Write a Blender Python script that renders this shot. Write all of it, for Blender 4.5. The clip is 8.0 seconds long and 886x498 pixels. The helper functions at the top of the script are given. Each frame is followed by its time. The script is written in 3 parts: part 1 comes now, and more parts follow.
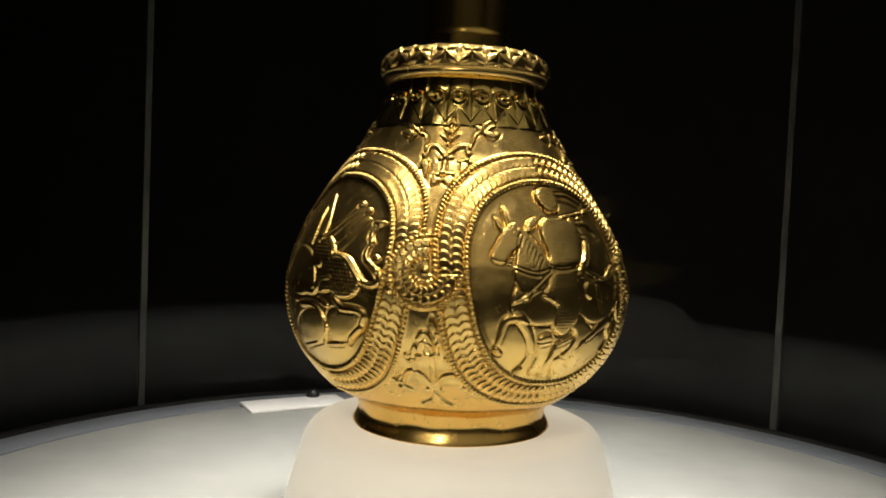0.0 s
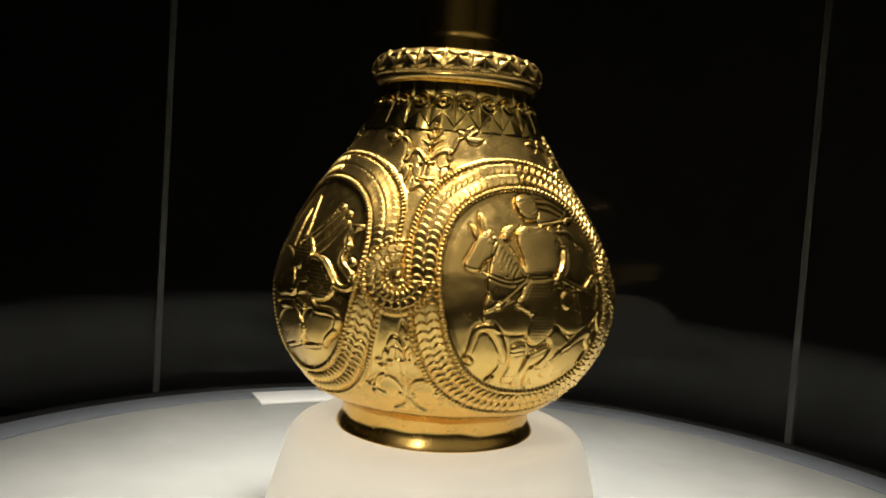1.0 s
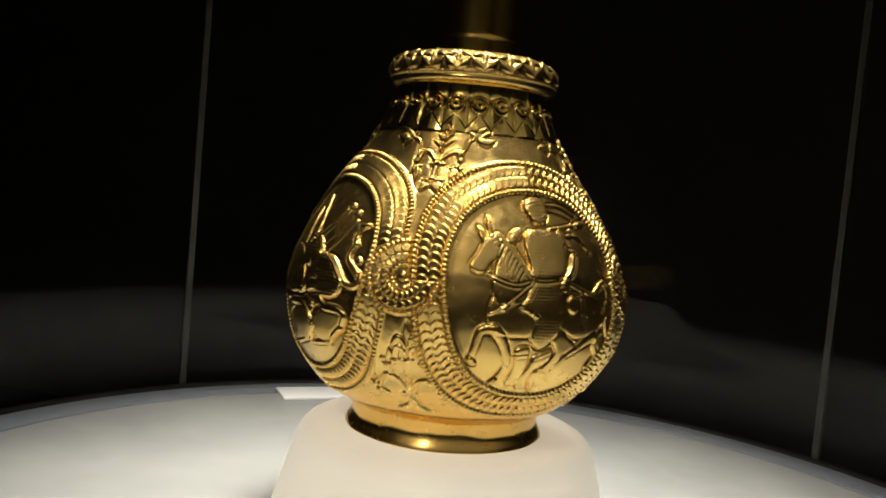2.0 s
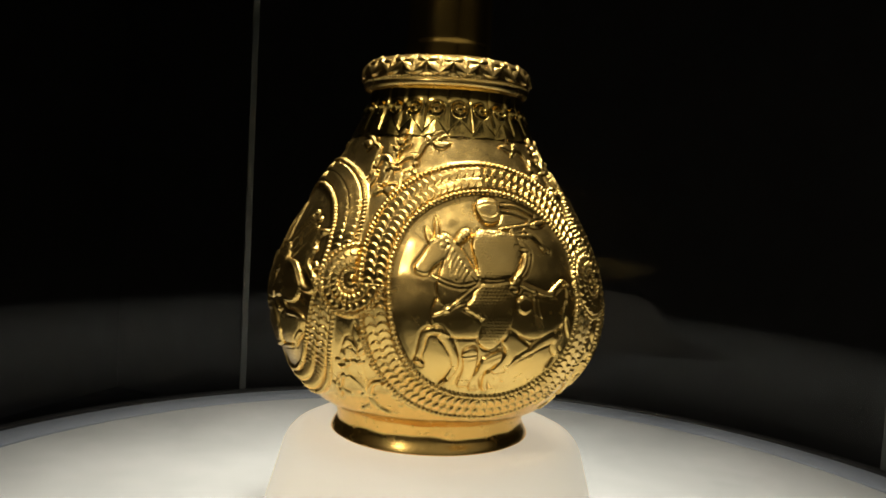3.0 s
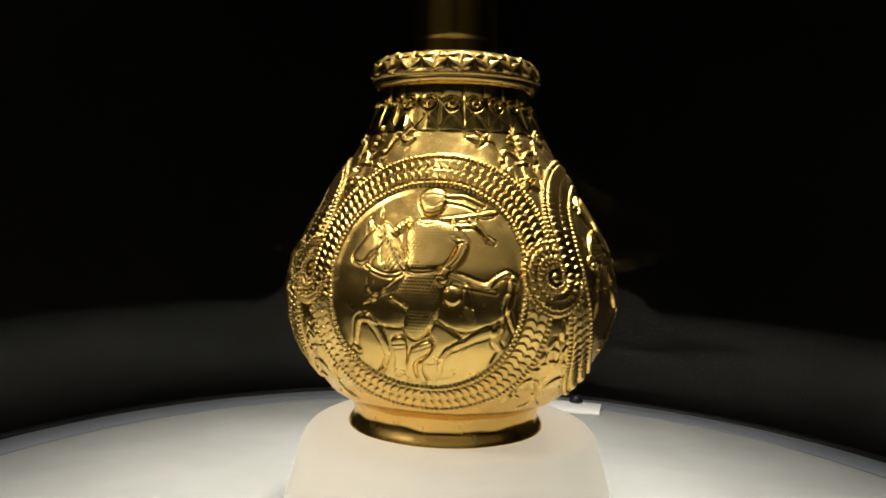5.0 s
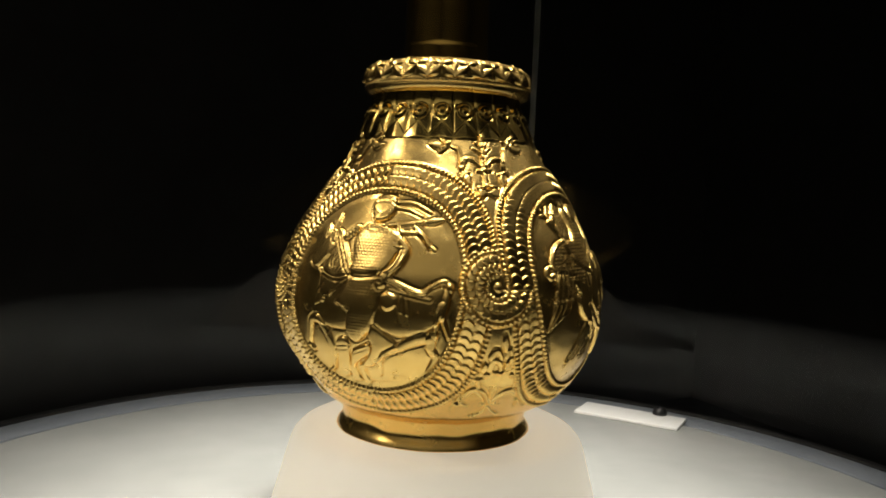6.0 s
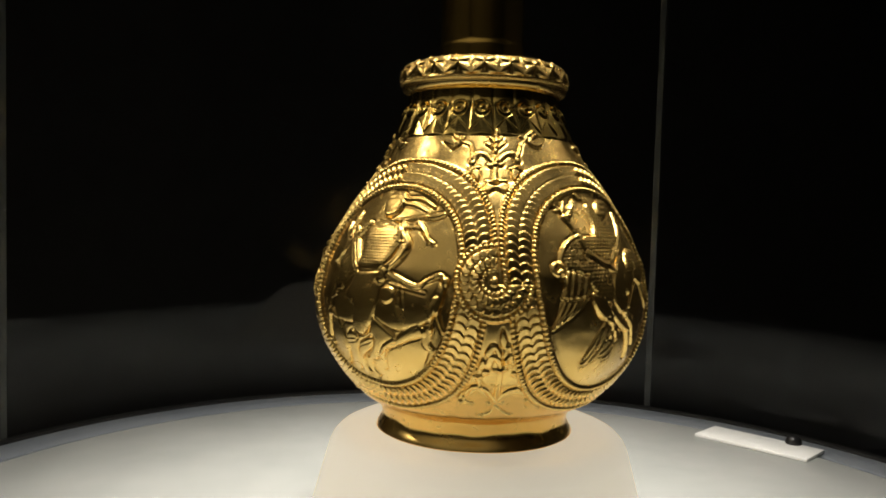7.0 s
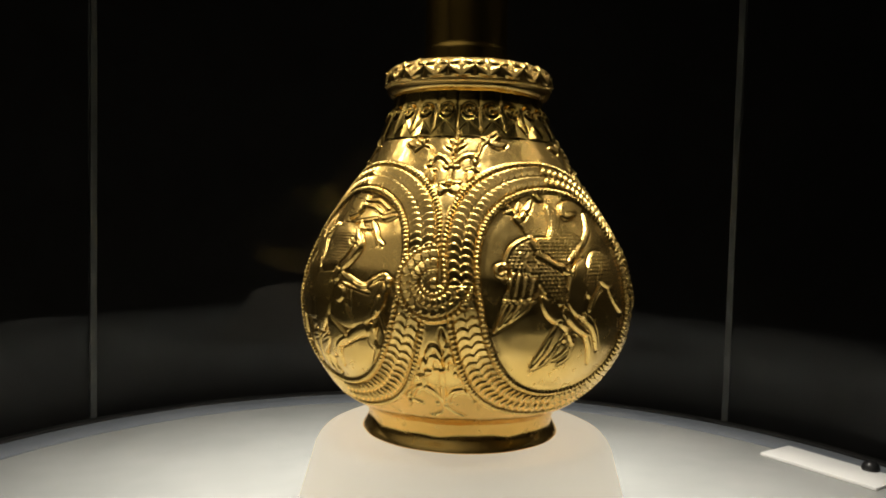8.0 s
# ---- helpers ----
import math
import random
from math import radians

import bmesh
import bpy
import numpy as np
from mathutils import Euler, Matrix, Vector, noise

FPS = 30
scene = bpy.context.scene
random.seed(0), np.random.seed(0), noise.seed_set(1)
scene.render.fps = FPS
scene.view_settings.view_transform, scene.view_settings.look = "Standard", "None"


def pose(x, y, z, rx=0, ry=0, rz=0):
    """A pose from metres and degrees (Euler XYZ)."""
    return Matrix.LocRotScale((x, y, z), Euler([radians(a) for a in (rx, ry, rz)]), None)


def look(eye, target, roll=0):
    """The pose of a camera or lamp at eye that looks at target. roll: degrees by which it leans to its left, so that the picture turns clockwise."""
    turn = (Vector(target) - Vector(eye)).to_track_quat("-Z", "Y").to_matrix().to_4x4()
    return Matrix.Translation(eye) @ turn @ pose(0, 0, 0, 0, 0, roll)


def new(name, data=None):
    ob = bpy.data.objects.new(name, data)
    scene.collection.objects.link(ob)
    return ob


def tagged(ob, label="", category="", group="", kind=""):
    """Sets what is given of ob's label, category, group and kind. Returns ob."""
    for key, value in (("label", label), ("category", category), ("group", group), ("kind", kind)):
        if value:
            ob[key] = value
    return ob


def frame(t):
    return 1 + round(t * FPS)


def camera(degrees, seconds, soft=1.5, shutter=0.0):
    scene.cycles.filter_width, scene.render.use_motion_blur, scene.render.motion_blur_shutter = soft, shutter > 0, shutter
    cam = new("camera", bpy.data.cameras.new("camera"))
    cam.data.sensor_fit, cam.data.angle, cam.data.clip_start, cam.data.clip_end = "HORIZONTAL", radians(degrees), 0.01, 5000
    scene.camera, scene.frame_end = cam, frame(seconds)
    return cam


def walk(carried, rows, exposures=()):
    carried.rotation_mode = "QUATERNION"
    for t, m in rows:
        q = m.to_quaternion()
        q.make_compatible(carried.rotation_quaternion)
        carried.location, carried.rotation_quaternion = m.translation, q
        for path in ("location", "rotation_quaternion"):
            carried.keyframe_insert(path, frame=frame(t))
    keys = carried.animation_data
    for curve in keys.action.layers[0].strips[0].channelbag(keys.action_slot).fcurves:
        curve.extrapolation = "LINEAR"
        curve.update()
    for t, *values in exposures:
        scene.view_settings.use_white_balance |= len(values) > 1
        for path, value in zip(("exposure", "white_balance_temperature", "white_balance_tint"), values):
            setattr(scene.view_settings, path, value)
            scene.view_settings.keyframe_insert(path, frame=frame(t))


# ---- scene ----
cam = camera(57.14, 8.0, soft=1.8)
# seconds, eye x y z, yaw, pitch, roll
PATH = [
    (0, 0.0233, -0.2964, 0.1219, 5.62, -2.69, 2.41),
    (0.5, 0.0307, -0.2955, 0.1245, 7.43, -3.38, 3.50),
    (1, 0.0457, -0.2926, 0.1275, 9.17, -3.48, 3.89),
    (2.3, 0.0674, -0.2896, 0.1287, 13.45, -3.69, 4.46),
    (2.5, 0.0792, -0.2860, 0.1315, 14.67, -3.93, 3.47),
    (3, 0.1117, -0.2762, 0.1304, 21.81, -3.68, 3.04),
    (3.5, 0.1459, -0.2604, 0.1269, 30.15, -3.60, 3.98),
    (4, 0.1722, -0.2446, 0.1302, 36.71, -4.21, 2.11),
    (4.5, 0.1937, -0.2285, 0.1266, 42.37, -4.09, 2.79),
    (4.7, 0.2060, -0.2168, 0.1250, 44.97, -3.72, 2.01),
    (5.8, 0.2618, -0.1492, 0.1369, 60.54, -4.37, 2.92),
    (6, 0.2706, -0.1325, 0.1349, 63.93, -4.55, 2.46),
    (6.5, 0.2829, -0.0980, 0.1291, 72.69, -3.56, 2.23),
    (7, 0.2916, -0.0673, 0.1272, 79.74, -3.20, 1.58),
    (7.5, 0.2972, -0.0340, 0.1270, 85.76, -3.03, 1.50),
    (8, 0.3002, 0.0028, 0.1278, 92.23, -3.14, 1.39),
]
walk(cam, [(t, pose(x, y, z, 90 + pitch, 0, yaw) @ pose(0, 0, 0, 0, 0, roll)) for t, x, y, z, yaw, pitch, roll in PATH])

# ---- world and light ----
CX, CY = 0.0109, -0.0073          # centre of the round case
JX, JY = -0.0005, -0.0010         # axis of the jug
world = bpy.data.worlds.new("world")
scene.world = world
world.use_nodes = True
world.node_tree.nodes["Background"].inputs["Color"].default_value = (0.9, 0.95, 1.0, 1)
world.node_tree.nodes["Background"].inputs["Strength"].default_value = 0.002
scene.view_settings.exposure = 0.0
LID_Z = 0.46


def lamp(name, kind, place, target, watts, colour, size, spot=60, blend=0.5):
    data = bpy.data.lights.new(name, kind)
    data.energy, data.color = watts, colour
    if kind == "AREA":
        data.shape, data.size = "DISK", size
    else:
        data.shadow_soft_size, data.spot_size, data.spot_blend = size, radians(spot), blend
    ob = new(name, data)
    ob.matrix_world = look(place, target)
    return ob


def around(azimuth, radius, z):
    a = radians(azimuth)
    return (CX + radius * math.cos(a), CY + radius * math.sin(a), z)


lamp("case_downlight", "SPOT", (JX + 0.008, JY - 0.006, LID_Z - 0.015), (JX + 0.008, JY - 0.006, 0.0), 21.3, (1.0, 0.945, 0.85), 0.055, 73, 0.95)
lamp("track_spot", "SPOT", around(-102, 1.62, 1.5), (JX, JY, 0.15), 24.0, (1.0, 0.90, 0.74), 0.03, 12, 0.6)
lamp("track_spot", "SPOT", around(96, 1.62, 1.5), (JX, JY, 0.15), 13.0, (1.0, 0.90, 0.74), 0.03, 12, 0.6)
# added lamp, out of view: brightens the ceiling that the gold reflects
lamp("added_fill_uplight", "SPOT", around(-45, 1.7, -0.45), around(-45, 1.7, 1.6), 75.0, (1.0, 0.95, 0.84), 0.05, 112, 0.6)


# ---- materials ----
def material(name, colour, rough, metal=0.0):
    m = bpy.data.materials.new(name)
    m.use_nodes = True
    b = m.node_tree.nodes["Principled BSDF"]
    b.inputs["Base Color"].default_value = (*colour, 1)
    b.inputs["Roughness"].default_value = rough
    b.inputs["Metallic"].default_value = metal
    return m, m.node_tree, b


def noise_node(tree, scale, detail=4.0, rough=0.55):
    c = tree.nodes.new("ShaderNodeTexCoord")
    n = tree.nodes.new("ShaderNodeTexNoise")
    n.inputs["Scale"].default_value, n.inputs["Detail"].default_value, n.inputs["Roughness"].default_value = scale, detail, rough
    tree.links.new(c.outputs["Object"], n.inputs["Vector"])
    return n


def ramp(tree, source, low, high, a=0.3, b=0.7):
    r = tree.nodes.new("ShaderNodeValToRGB")
    r.color_ramp.elements[0].position, r.color_ramp.elements[1].position = a, b
    r.color_ramp.elements[0].color, r.color_ramp.elements[1].color = (*low, 1), (*high, 1)
    tree.links.new(source, r.inputs["Fac"])
    return r


def spread(tree, source, low, high):
    r = tree.nodes.new("ShaderNodeMapRange")
    r.inputs["From Min"].default_value, r.inputs["From Max"].default_value = 0.3, 0.7
    r.inputs["To Min"].default_value, r.inputs["To Max"].default_value = low, high
    tree.links.new(source, r.inputs["Value"])
    return r


def bump(tree, bsdf, source, strength, distance):
    n = tree.nodes.new("ShaderNodeBump")
    n.inputs["Strength"].default_value, n.inputs["Distance"].default_value = strength, distance
    tree.links.new(source, n.inputs["Height"])
    tree.links.new(n.outputs["Normal"], bsdf.inputs["Normal"])


def gold_material(name, light, deep, rough_low, rough_high):
    m, t, b = material(name, light, rough_low, 1.0)
    n = noise_node(t, 55, 6, 0.6)
    t.links.new(ramp(t, n.outputs["Fac"], deep, light).outputs["Color"], b.inputs["Base Color"])
    k = noise_node(t, 240, 5, 0.65)
    t.links.new(spread(t, k.outputs["Fac"], rough_low, rough_high).outputs["Result"], b.inputs["Roughness"])
    g = noise_node(t, 300, 4, 0.6)
    bump(t, b, g.outputs["Fac"], 0.05, 0.0004)
    return m


def varied(name, low, high, rough, scale, relief=0.0, relief_scale=400.0):
    m, t, b = material(name, high, rough)
    n = noise_node(t, scale, 5)
    t.links.new(ramp(t, n.outputs["Fac"], low, high).outputs["Color"], b.inputs["Base Color"])
    k = noise_node(t, scale * 3.1, 3)
    t.links.new(spread(t, k.outputs["Fac"], rough * 0.85, min(1.0, rough * 1.2)).outputs["Result"], b.inputs["Roughness"])
    if relief:
        bump(t, b, noise_node(t, relief_scale, 3).outputs["Fac"], relief, 0.0005)
    return m


GOLD = gold_material("gold", (0.89, 0.61, 0.20), (0.80, 0.525, 0.145), 0.21, 0.29)
POLISHED = gold_material("polished_gold", (0.93, 0.66, 0.19), (0.90, 0.62, 0.16), 0.11, 0.15)
SATIN = gold_material("satin_gold", (0.90, 0.59, 0.15), (0.86, 0.54, 0.12), 0.13, 0.16)
WHITE = varied("white_laminate", (0.31, 0.321, 0.308), (0.39, 0.398, 0.383), 0.42, 13, 0.05)
RING = varied("grey_ring", (0.17, 0.19, 0.215), (0.21, 0.23, 0.255), 0.35, 14, 0.05)
BLACK = varied("black_lacquer", (0.008, 0.008, 0.008), (0.014, 0.014, 0.013), 0.4, 20, 0.05)
STAND = varied("glowing_cream_acrylic", (0.80, 0.74, 0.62), (0.84, 0.78, 0.67), 0.5, 25, 0.04)
_b = STAND.node_tree.nodes["Principled BSDF"]          # even glow added so the sides stay brighter than the disc
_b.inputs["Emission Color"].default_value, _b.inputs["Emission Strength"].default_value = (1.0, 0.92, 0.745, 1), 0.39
CARD = varied("white_card", (0.84, 0.84, 0.82), (0.88, 0.88, 0.86), 0.5, 60, 0.04)
DOT = varied("black_plastic", (0.012, 0.012, 0.012), (0.02, 0.02, 0.02), 0.3, 90)
SEAL = varied("pale_silicone", (0.035, 0.038, 0.035), (0.06, 0.065, 0.06), 0.5, 60)
WALL = varied("dark_wall_paint", (0.105, 0.101, 0.092), (0.13, 0.126, 0.115), 0.8, 3, 0.1, 120)
CEILING = varied("pale_reflector_paint", (0.52, 0.50, 0.46), (0.60, 0.58, 0.54), 0.8, 3, 0.1, 120)
FLOOR = varied("dark_floor", (0.018, 0.017, 0.016), (0.030, 0.028, 0.026), 0.5, 4, 0.1, 90)
GLASS, _t, _b = material("clear_glass", (1, 1, 1), 0.0)
_b.inputs["Transmission Weight"].default_value, _b.inputs["IOR"].default_value = 1.0, 1.20   # coated museum glass


# ---- mesh helpers ----
def empty(name, place=(0, 0, 0)):
    ob = new(name)
    ob.location = place
    return ob


def part(name, bm, mat, parent=None, label="", smooth=True):
    me = bpy.data.meshes.new(name)
    bm.normal_update()
    for e in bm.edges:
        e.smooth = len(e.link_faces) == 2 and e.calc_face_angle(0.0) < 0.6
    bm.to_mesh(me)
    bm.free()
    for p in me.polygons:
        p.use_smooth = smooth
    me.materials.append(mat)
    ob = new(name, me)
    ob.parent = parent
    return tagged(ob, label)


def lathe(profile, seg=128, start=0.0, end=360.0, centre=(0, 0), closed=True, wobble=0.0):
    """A turned solid: profile is a closed loop (or an open line) of (r, z); an arc shorter than 360 gets end faces."""
    bm = bmesh.new()
    full = abs(end - start) >= 360
    steps = seg if full else seg + 1
    rings = []
    for i in range(steps):
        a = radians(start + (end - start) * i / seg)
        w = 1 + wobble * (math.sin(3 * a + 0.7) + 0.6 * math.sin(7 * a) + 0.4 * math.sin(13 * a + 2))
        rings.append([bm.verts.new((centre[0] + r * w * math.cos(a), centre[1] + r * w * math.sin(a), z)) for r, z in profile])
    n = len(profile)
    for i in range(seg):
        p, q = rings[i], rings[(i + 1) % steps]
        for j in range(n if closed else n - 1):
            k = (j + 1) % n
            bm.faces.new((p[j], q[j], q[k], p[k]))
    if not full and closed:
        bm.faces.new(rings[0])
        bm.faces.new(rings[-1][::-1])
    bmesh.ops.recalc_face_normals(bm, faces=bm.faces)
    return bm


def box(x0, y0, z0, x1, y1, z1, bevel=0.0, segments=2):
    bm = bmesh.new()
    bmesh.ops.create_cube(bm, size=1)
    for v in bm.verts:
        v.co = (x0 + (v.co.x + 0.5) * (x1 - x0), y0 + (v.co.y + 0.5) * (y1 - y0), z0 + (v.co.z + 0.5) * (z1 - z0))
    if bevel:
        bmesh.ops.bevel(bm, geom=bm.edges[:], offset=bevel, segments=segments, affect="EDGES", profile=0.5)
    return bm


def disc_profile(r0, r1, z0, z1, b):
    """A flat ring with rounded edges."""
    return [(r0, z0), (r0, z1 - b), (r0 + b * 0.3, z1 - b * 0.3), (r0 + b, z1), (r1 - b, z1), (r1 - b * 0.3, z1 - b * 0.3), (r1, z1 - b), (r1, z0)]


# ---- the gallery ----
# the ceiling is out of view, added pale to bounce the uplight
FLOOR_Z, ROOF_Z, HALF = -1.02, 1.6, 3.2
for name, b in (
    ("floor", (-HALF, -HALF, FLOOR_Z - 0.1, HALF, HALF, FLOOR_Z)),
    ("ceiling", (-HALF, -HALF, ROOF_Z, HALF, HALF, ROOF_Z + 0.1)),
    ("wall_north", (-HALF, HALF, FLOOR_Z, HALF, HALF + 0.15, ROOF_Z)),
    ("wall_south", (-HALF, -HALF - 0.15, FLOOR_Z, HALF, -HALF, ROOF_Z)),
    ("wall_east", (HALF, -HALF, FLOOR_Z, HALF + 0.15, HALF, ROOF_Z)),
    ("wall_west", (-HALF - 0.15, -HALF, FLOOR_Z, -HALF, HALF, ROOF_Z)),
):
    ob = part(name, box(*b), {"floor": FLOOR, "ceiling": CEILING}.get(name, WALL), smooth=False)
    tagged(ob, {"floor": "dark matt gallery floor", "ceiling": "unseen pale ceiling added as a reflector for the gold"}.get(name, "dark painted gallery wall in shadow"), name.split("_")[0], kind="structure")

# ---- the round display case ----
case = tagged(empty("display_case", (CX, CY, 0)), "round glass display case with a white base disc and black rim", "display case")
R_WHITE, R_RING, R_SEAL, R_IN, R_OUT = 0.2350, 0.2580, 0.2645, 0.2648, 0.2688
part("base_disc", lathe([(0.0005, -0.02), (0.0005, 0.0), (R_WHITE - 0.003, 0.0), (R_WHITE - 0.001, -0.0006), (R_WHITE, -0.0025), (R_WHITE, -0.02)], 192), WHITE, case, "matt white base disc")
part("rim_ring", lathe(disc_profile(R_WHITE + 0.0018, R_RING, -0.02, -0.0005, 0.0012), 192), RING, case, "grey rim ring round the white disc")
part("gasket", lathe(disc_profile(R_RING + 0.0004, R_SEAL, -0.02, 0.0005, 0.0008), 192), BLACK, case, "black rubber gasket at the foot of the glass")
part("plinth", lathe([(0.001, -1.02), (0.001, -0.022), (0.278, -0.022), (0.280, -0.024), (0.280, -0.98), (0.26, -0.981), (0.26, -1.02)], 160), BLACK, case, "black lacquered drum plinth")
JOINTS = (141.4, 51.4, 231.4)
GAP = 0.42
for a, b, seg in ((51.4 + GAP, 141.4 - GAP, 72), (141.4 + GAP, 231.4 - GAP, 72), (231.4 + GAP, 411.4 - GAP, 144)):
    pane = part("glass_panel", lathe([(R_IN, -0.02), (R_IN, LID_Z), (R_OUT, LID_Z), (R_OUT, -0.02)], seg, a, b), GLASS, case, "curved clear glass panel")
    pane.visible_shadow = False
for a in JOINTS:
    part("glass_joint", lathe([(R_IN + 0.0003, 0.0), (R_IN + 0.0003, LID_Z), (R_OUT - 0.0003, LID_Z), (R_OUT - 0.0003, 0.0)], 4, a - GAP, a + GAP), SEAL, case, "pale vertical seal between two glass panels")
part("lid", lathe([(0.001, LID_Z), (0.001, LID_Z + 0.06), (0.288, LID_Z + 0.06), (0.29, LID_Z + 0.058), (0.29, LID_Z + 0.001), (0.288, LID_Z)], 128), BLACK, case, "black round lid that holds the lamps")

part("downlight_rim", lathe(disc_profile(0.058, 0.072, LID_Z - 0.010, LID_Z - 0.001, 0.0015), 128, centre=(JX + 0.008 - CX, JY - 0.006 - CY)), BLACK, case, "black collar round the downlight")

# ---- jug stand ----
STAND_Z = 0.0457
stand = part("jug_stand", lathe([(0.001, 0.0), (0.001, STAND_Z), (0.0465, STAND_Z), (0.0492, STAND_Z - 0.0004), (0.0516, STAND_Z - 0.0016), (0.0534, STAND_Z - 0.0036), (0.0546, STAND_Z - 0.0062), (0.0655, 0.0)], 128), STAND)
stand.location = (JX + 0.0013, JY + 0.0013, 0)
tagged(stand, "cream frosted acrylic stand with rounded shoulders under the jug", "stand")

# ---- caption plate ----
plate = part("caption_plate", box(-0.031, -0.0125, 0.0, 0.031, 0.0125, 0.0018, 0.0005), CARD)
plate.matrix_world = pose(-0.1105, 0.1843, 0.0, 0, 0, 35.5)
tagged(plate, "blank white caption plate lying on the base disc", "label")
bm = lathe([(0.0003, 0.0), (0.0042, 0.0), (0.0044, 0.0012), (0.0036, 0.0034), (0.0020, 0.0046), (0.0003, 0.0050)], 32, closed=False)
knob = tagged(part("black_button", bm, DOT), "small black domed button on the caption plate", "button")
knob.location = (-0.1045, 0.2020, 0.0018)

# ---- the golden jug ----
# relief drawn in mm on the unrolled wall, from the middle of each medallion
WINGED_BEAST, HORSEMAN, GREAT_BIRD, PALMETTE, LILY = [], [], [], [], []


def mass(panel, height, edge, grain, *points):
    """A closed rounded shape: its height, the width of its rounded edge, and 1 for mail, 2 for beads on it."""
    panel.append(("mass", height, edge, grain, points))


def line(panel, height, start, end, *points):
    """A raised cord or limb along a smooth curve, with its half width at the start and at the end."""
    panel.append(("line", height, start, end, points))


mass(WINGED_BEAST, 0.9, 2.6, 2, (5.4, -3.0), (7.5, 1.2), (12.7, 3.8), (17.0, 3.3), (21.7, -0.6), (25.0, -4.6), (22.8, -9.1), (17.3, -10.5), (13.1, -8.5), (8.5, -9.6), (4.4, -8.3))
mass(WINGED_BEAST, 0.8, 2.2, 2, (-0.8, 3.2), (1.1, 7.7), (4.9, 9.3), (10.0, 5.5), (10.6, 2.3), (3.3, -1.4))
mass(WINGED_BEAST, 0.7, 2.2, 0, (-18.4, -2.8), (-13.5, 5.2), (-2.2, 3.9), (3.2, -2.9), (3.5, -9.3), (-7.9, -11.4), (-16.5, -8.5))
mass(WINGED_BEAST, 0.7, 3.0, 0, (-0.5, -15.8), (7.5, -15.5), (10.7, -20.2), (6.1, -26.4), (-6.9, -29.7), (-13.9, -26.6), (-8.2, -19.9))
mass(WINGED_BEAST, 0.6, 2.6, 0, (12.5, -14.2), (20.4, -13.3), (26.2, -14.1), (26.6, -16.8), (22.6, -22.0), (17.5, -24.6), (10.6, -24.9), (10.1, -20.3))
line(WINGED_BEAST, 1.2, 1.0, 1.0, (12.2, 3.7), (17.7, 2.8), (22.3, -1.3), (25.7, -4.2), (29.5, -4.7), (31.3, -2.7), (29.9, -0.4))
line(WINGED_BEAST, 1.1, 1.0, 0.9, (29.9, -0.4), (26.9, 1.5), (24.6, 3.3), (23.8, 6.0), (24.4, 8.9))
line(WINGED_BEAST, 0.9, 1.0, 0.8, (24.4, 8.9), (22.8, 11.3), (23.2, 14.0), (25.1, 15.7))
line(WINGED_BEAST, 0.9, 1.1, 0.8, (25.1, 15.7), (22.1, 15.9))
line(WINGED_BEAST, 0.9, 1.2, 1.2, (27.6, 4.1), (28.7, 3.4))
line(WINGED_BEAST, 0.6, 0.7, 0.5, (12.6, 21.0), (9.0, 13.3), (3.2, 7.0))
line(WINGED_BEAST, 0.6, 0.7, 0.5, (16.0, 19.0), (12.6, 11.1), (8.1, 5.8))
line(WINGED_BEAST, 0.6, 0.7, 0.5, (18.8, 17.0), (15.9, 9.8), (11.5, 2.9))
line(WINGED_BEAST, 0.6, 0.7, 0.5, (10.5, 21.0), (6.4, 13.6), (-0.3, 8.4))
line(WINGED_BEAST, 1.0, 1.2, 1.2, (11.9, 22.3), (12.6, 22.1))
line(WINGED_BEAST, 1.0, 1.2, 1.2, (16.5, 20.1), (17.0, 19.9))
line(WINGED_BEAST, 0.9, 1.6, 0.8, (-5.8, 23.8), (0.0, 14.5), (1.0, 6.9))
line(WINGED_BEAST, 0.8, 0.8, 0.6, (-6.1, 21.0), (-5.1, 13.3), (-4.4, 6.2))
line(WINGED_BEAST, 0.9, 0.8, 0.7, (5.7, 9.2), (9.8, 5.9), (11.1, 2.5))
line(WINGED_BEAST, 0.9, 0.8, 0.7, (12.4, -3.9), (7.5, -5.0), (7.0, -7.6), (3.1, -9.8), (-0.8, -9.9))
line(WINGED_BEAST, 1.0, 1.2, 0.9, (14.8, -10.7), (18.2, -13.0), (24.1, -13.3), (26.9, -15.1), (25.0, -19.3))
line(WINGED_BEAST, 0.9, 1.0, 0.7, (25.0, -19.3), (21.1, -22.5), (18.7, -25.2))
line(WINGED_BEAST, 0.9, 1.0, 0.8, (14.9, -25.9), (8.3, -26.8), (7.7, -25.7))
line(WINGED_BEAST, 1.1, 1.2, 0.9, (-3.8, -14.3), (3.8, -13.8), (8.0, -16.2), (10.7, -20.2))
line(WINGED_BEAST, 1.0, 0.9, 0.7, (10.7, -20.2), (7.7, -25.7))
line(WINGED_BEAST, 1.2, 1.2, 1.0, (7.9, -11.8), (11.5, -13.2))
line(WINGED_BEAST, 0.8, 0.8, 0.6, (-8.0, -13.3), (-14.0, -12.1))
line(WINGED_BEAST, 0.8, 0.9, 0.6, (-8.6, -30.0), (2.1, -27.1))
mass(HORSEMAN, 0.75, 4.5, 0, (-14.8, 0.3), (-18.8, -5.1), (-18.6, -12.8), (-12.8, -15.2), (-5.1, -15.3), (4.8, -13.7), (14.2, -15.8), (22.1, -13.6), (28.0, -9.0), (29.1, -3.1), (26.2, 0.7), (20.5, -1.4), (13.4, 0.1), (7.3, 2.3), (-0.9, 1.2), (-9.3, 1.5))
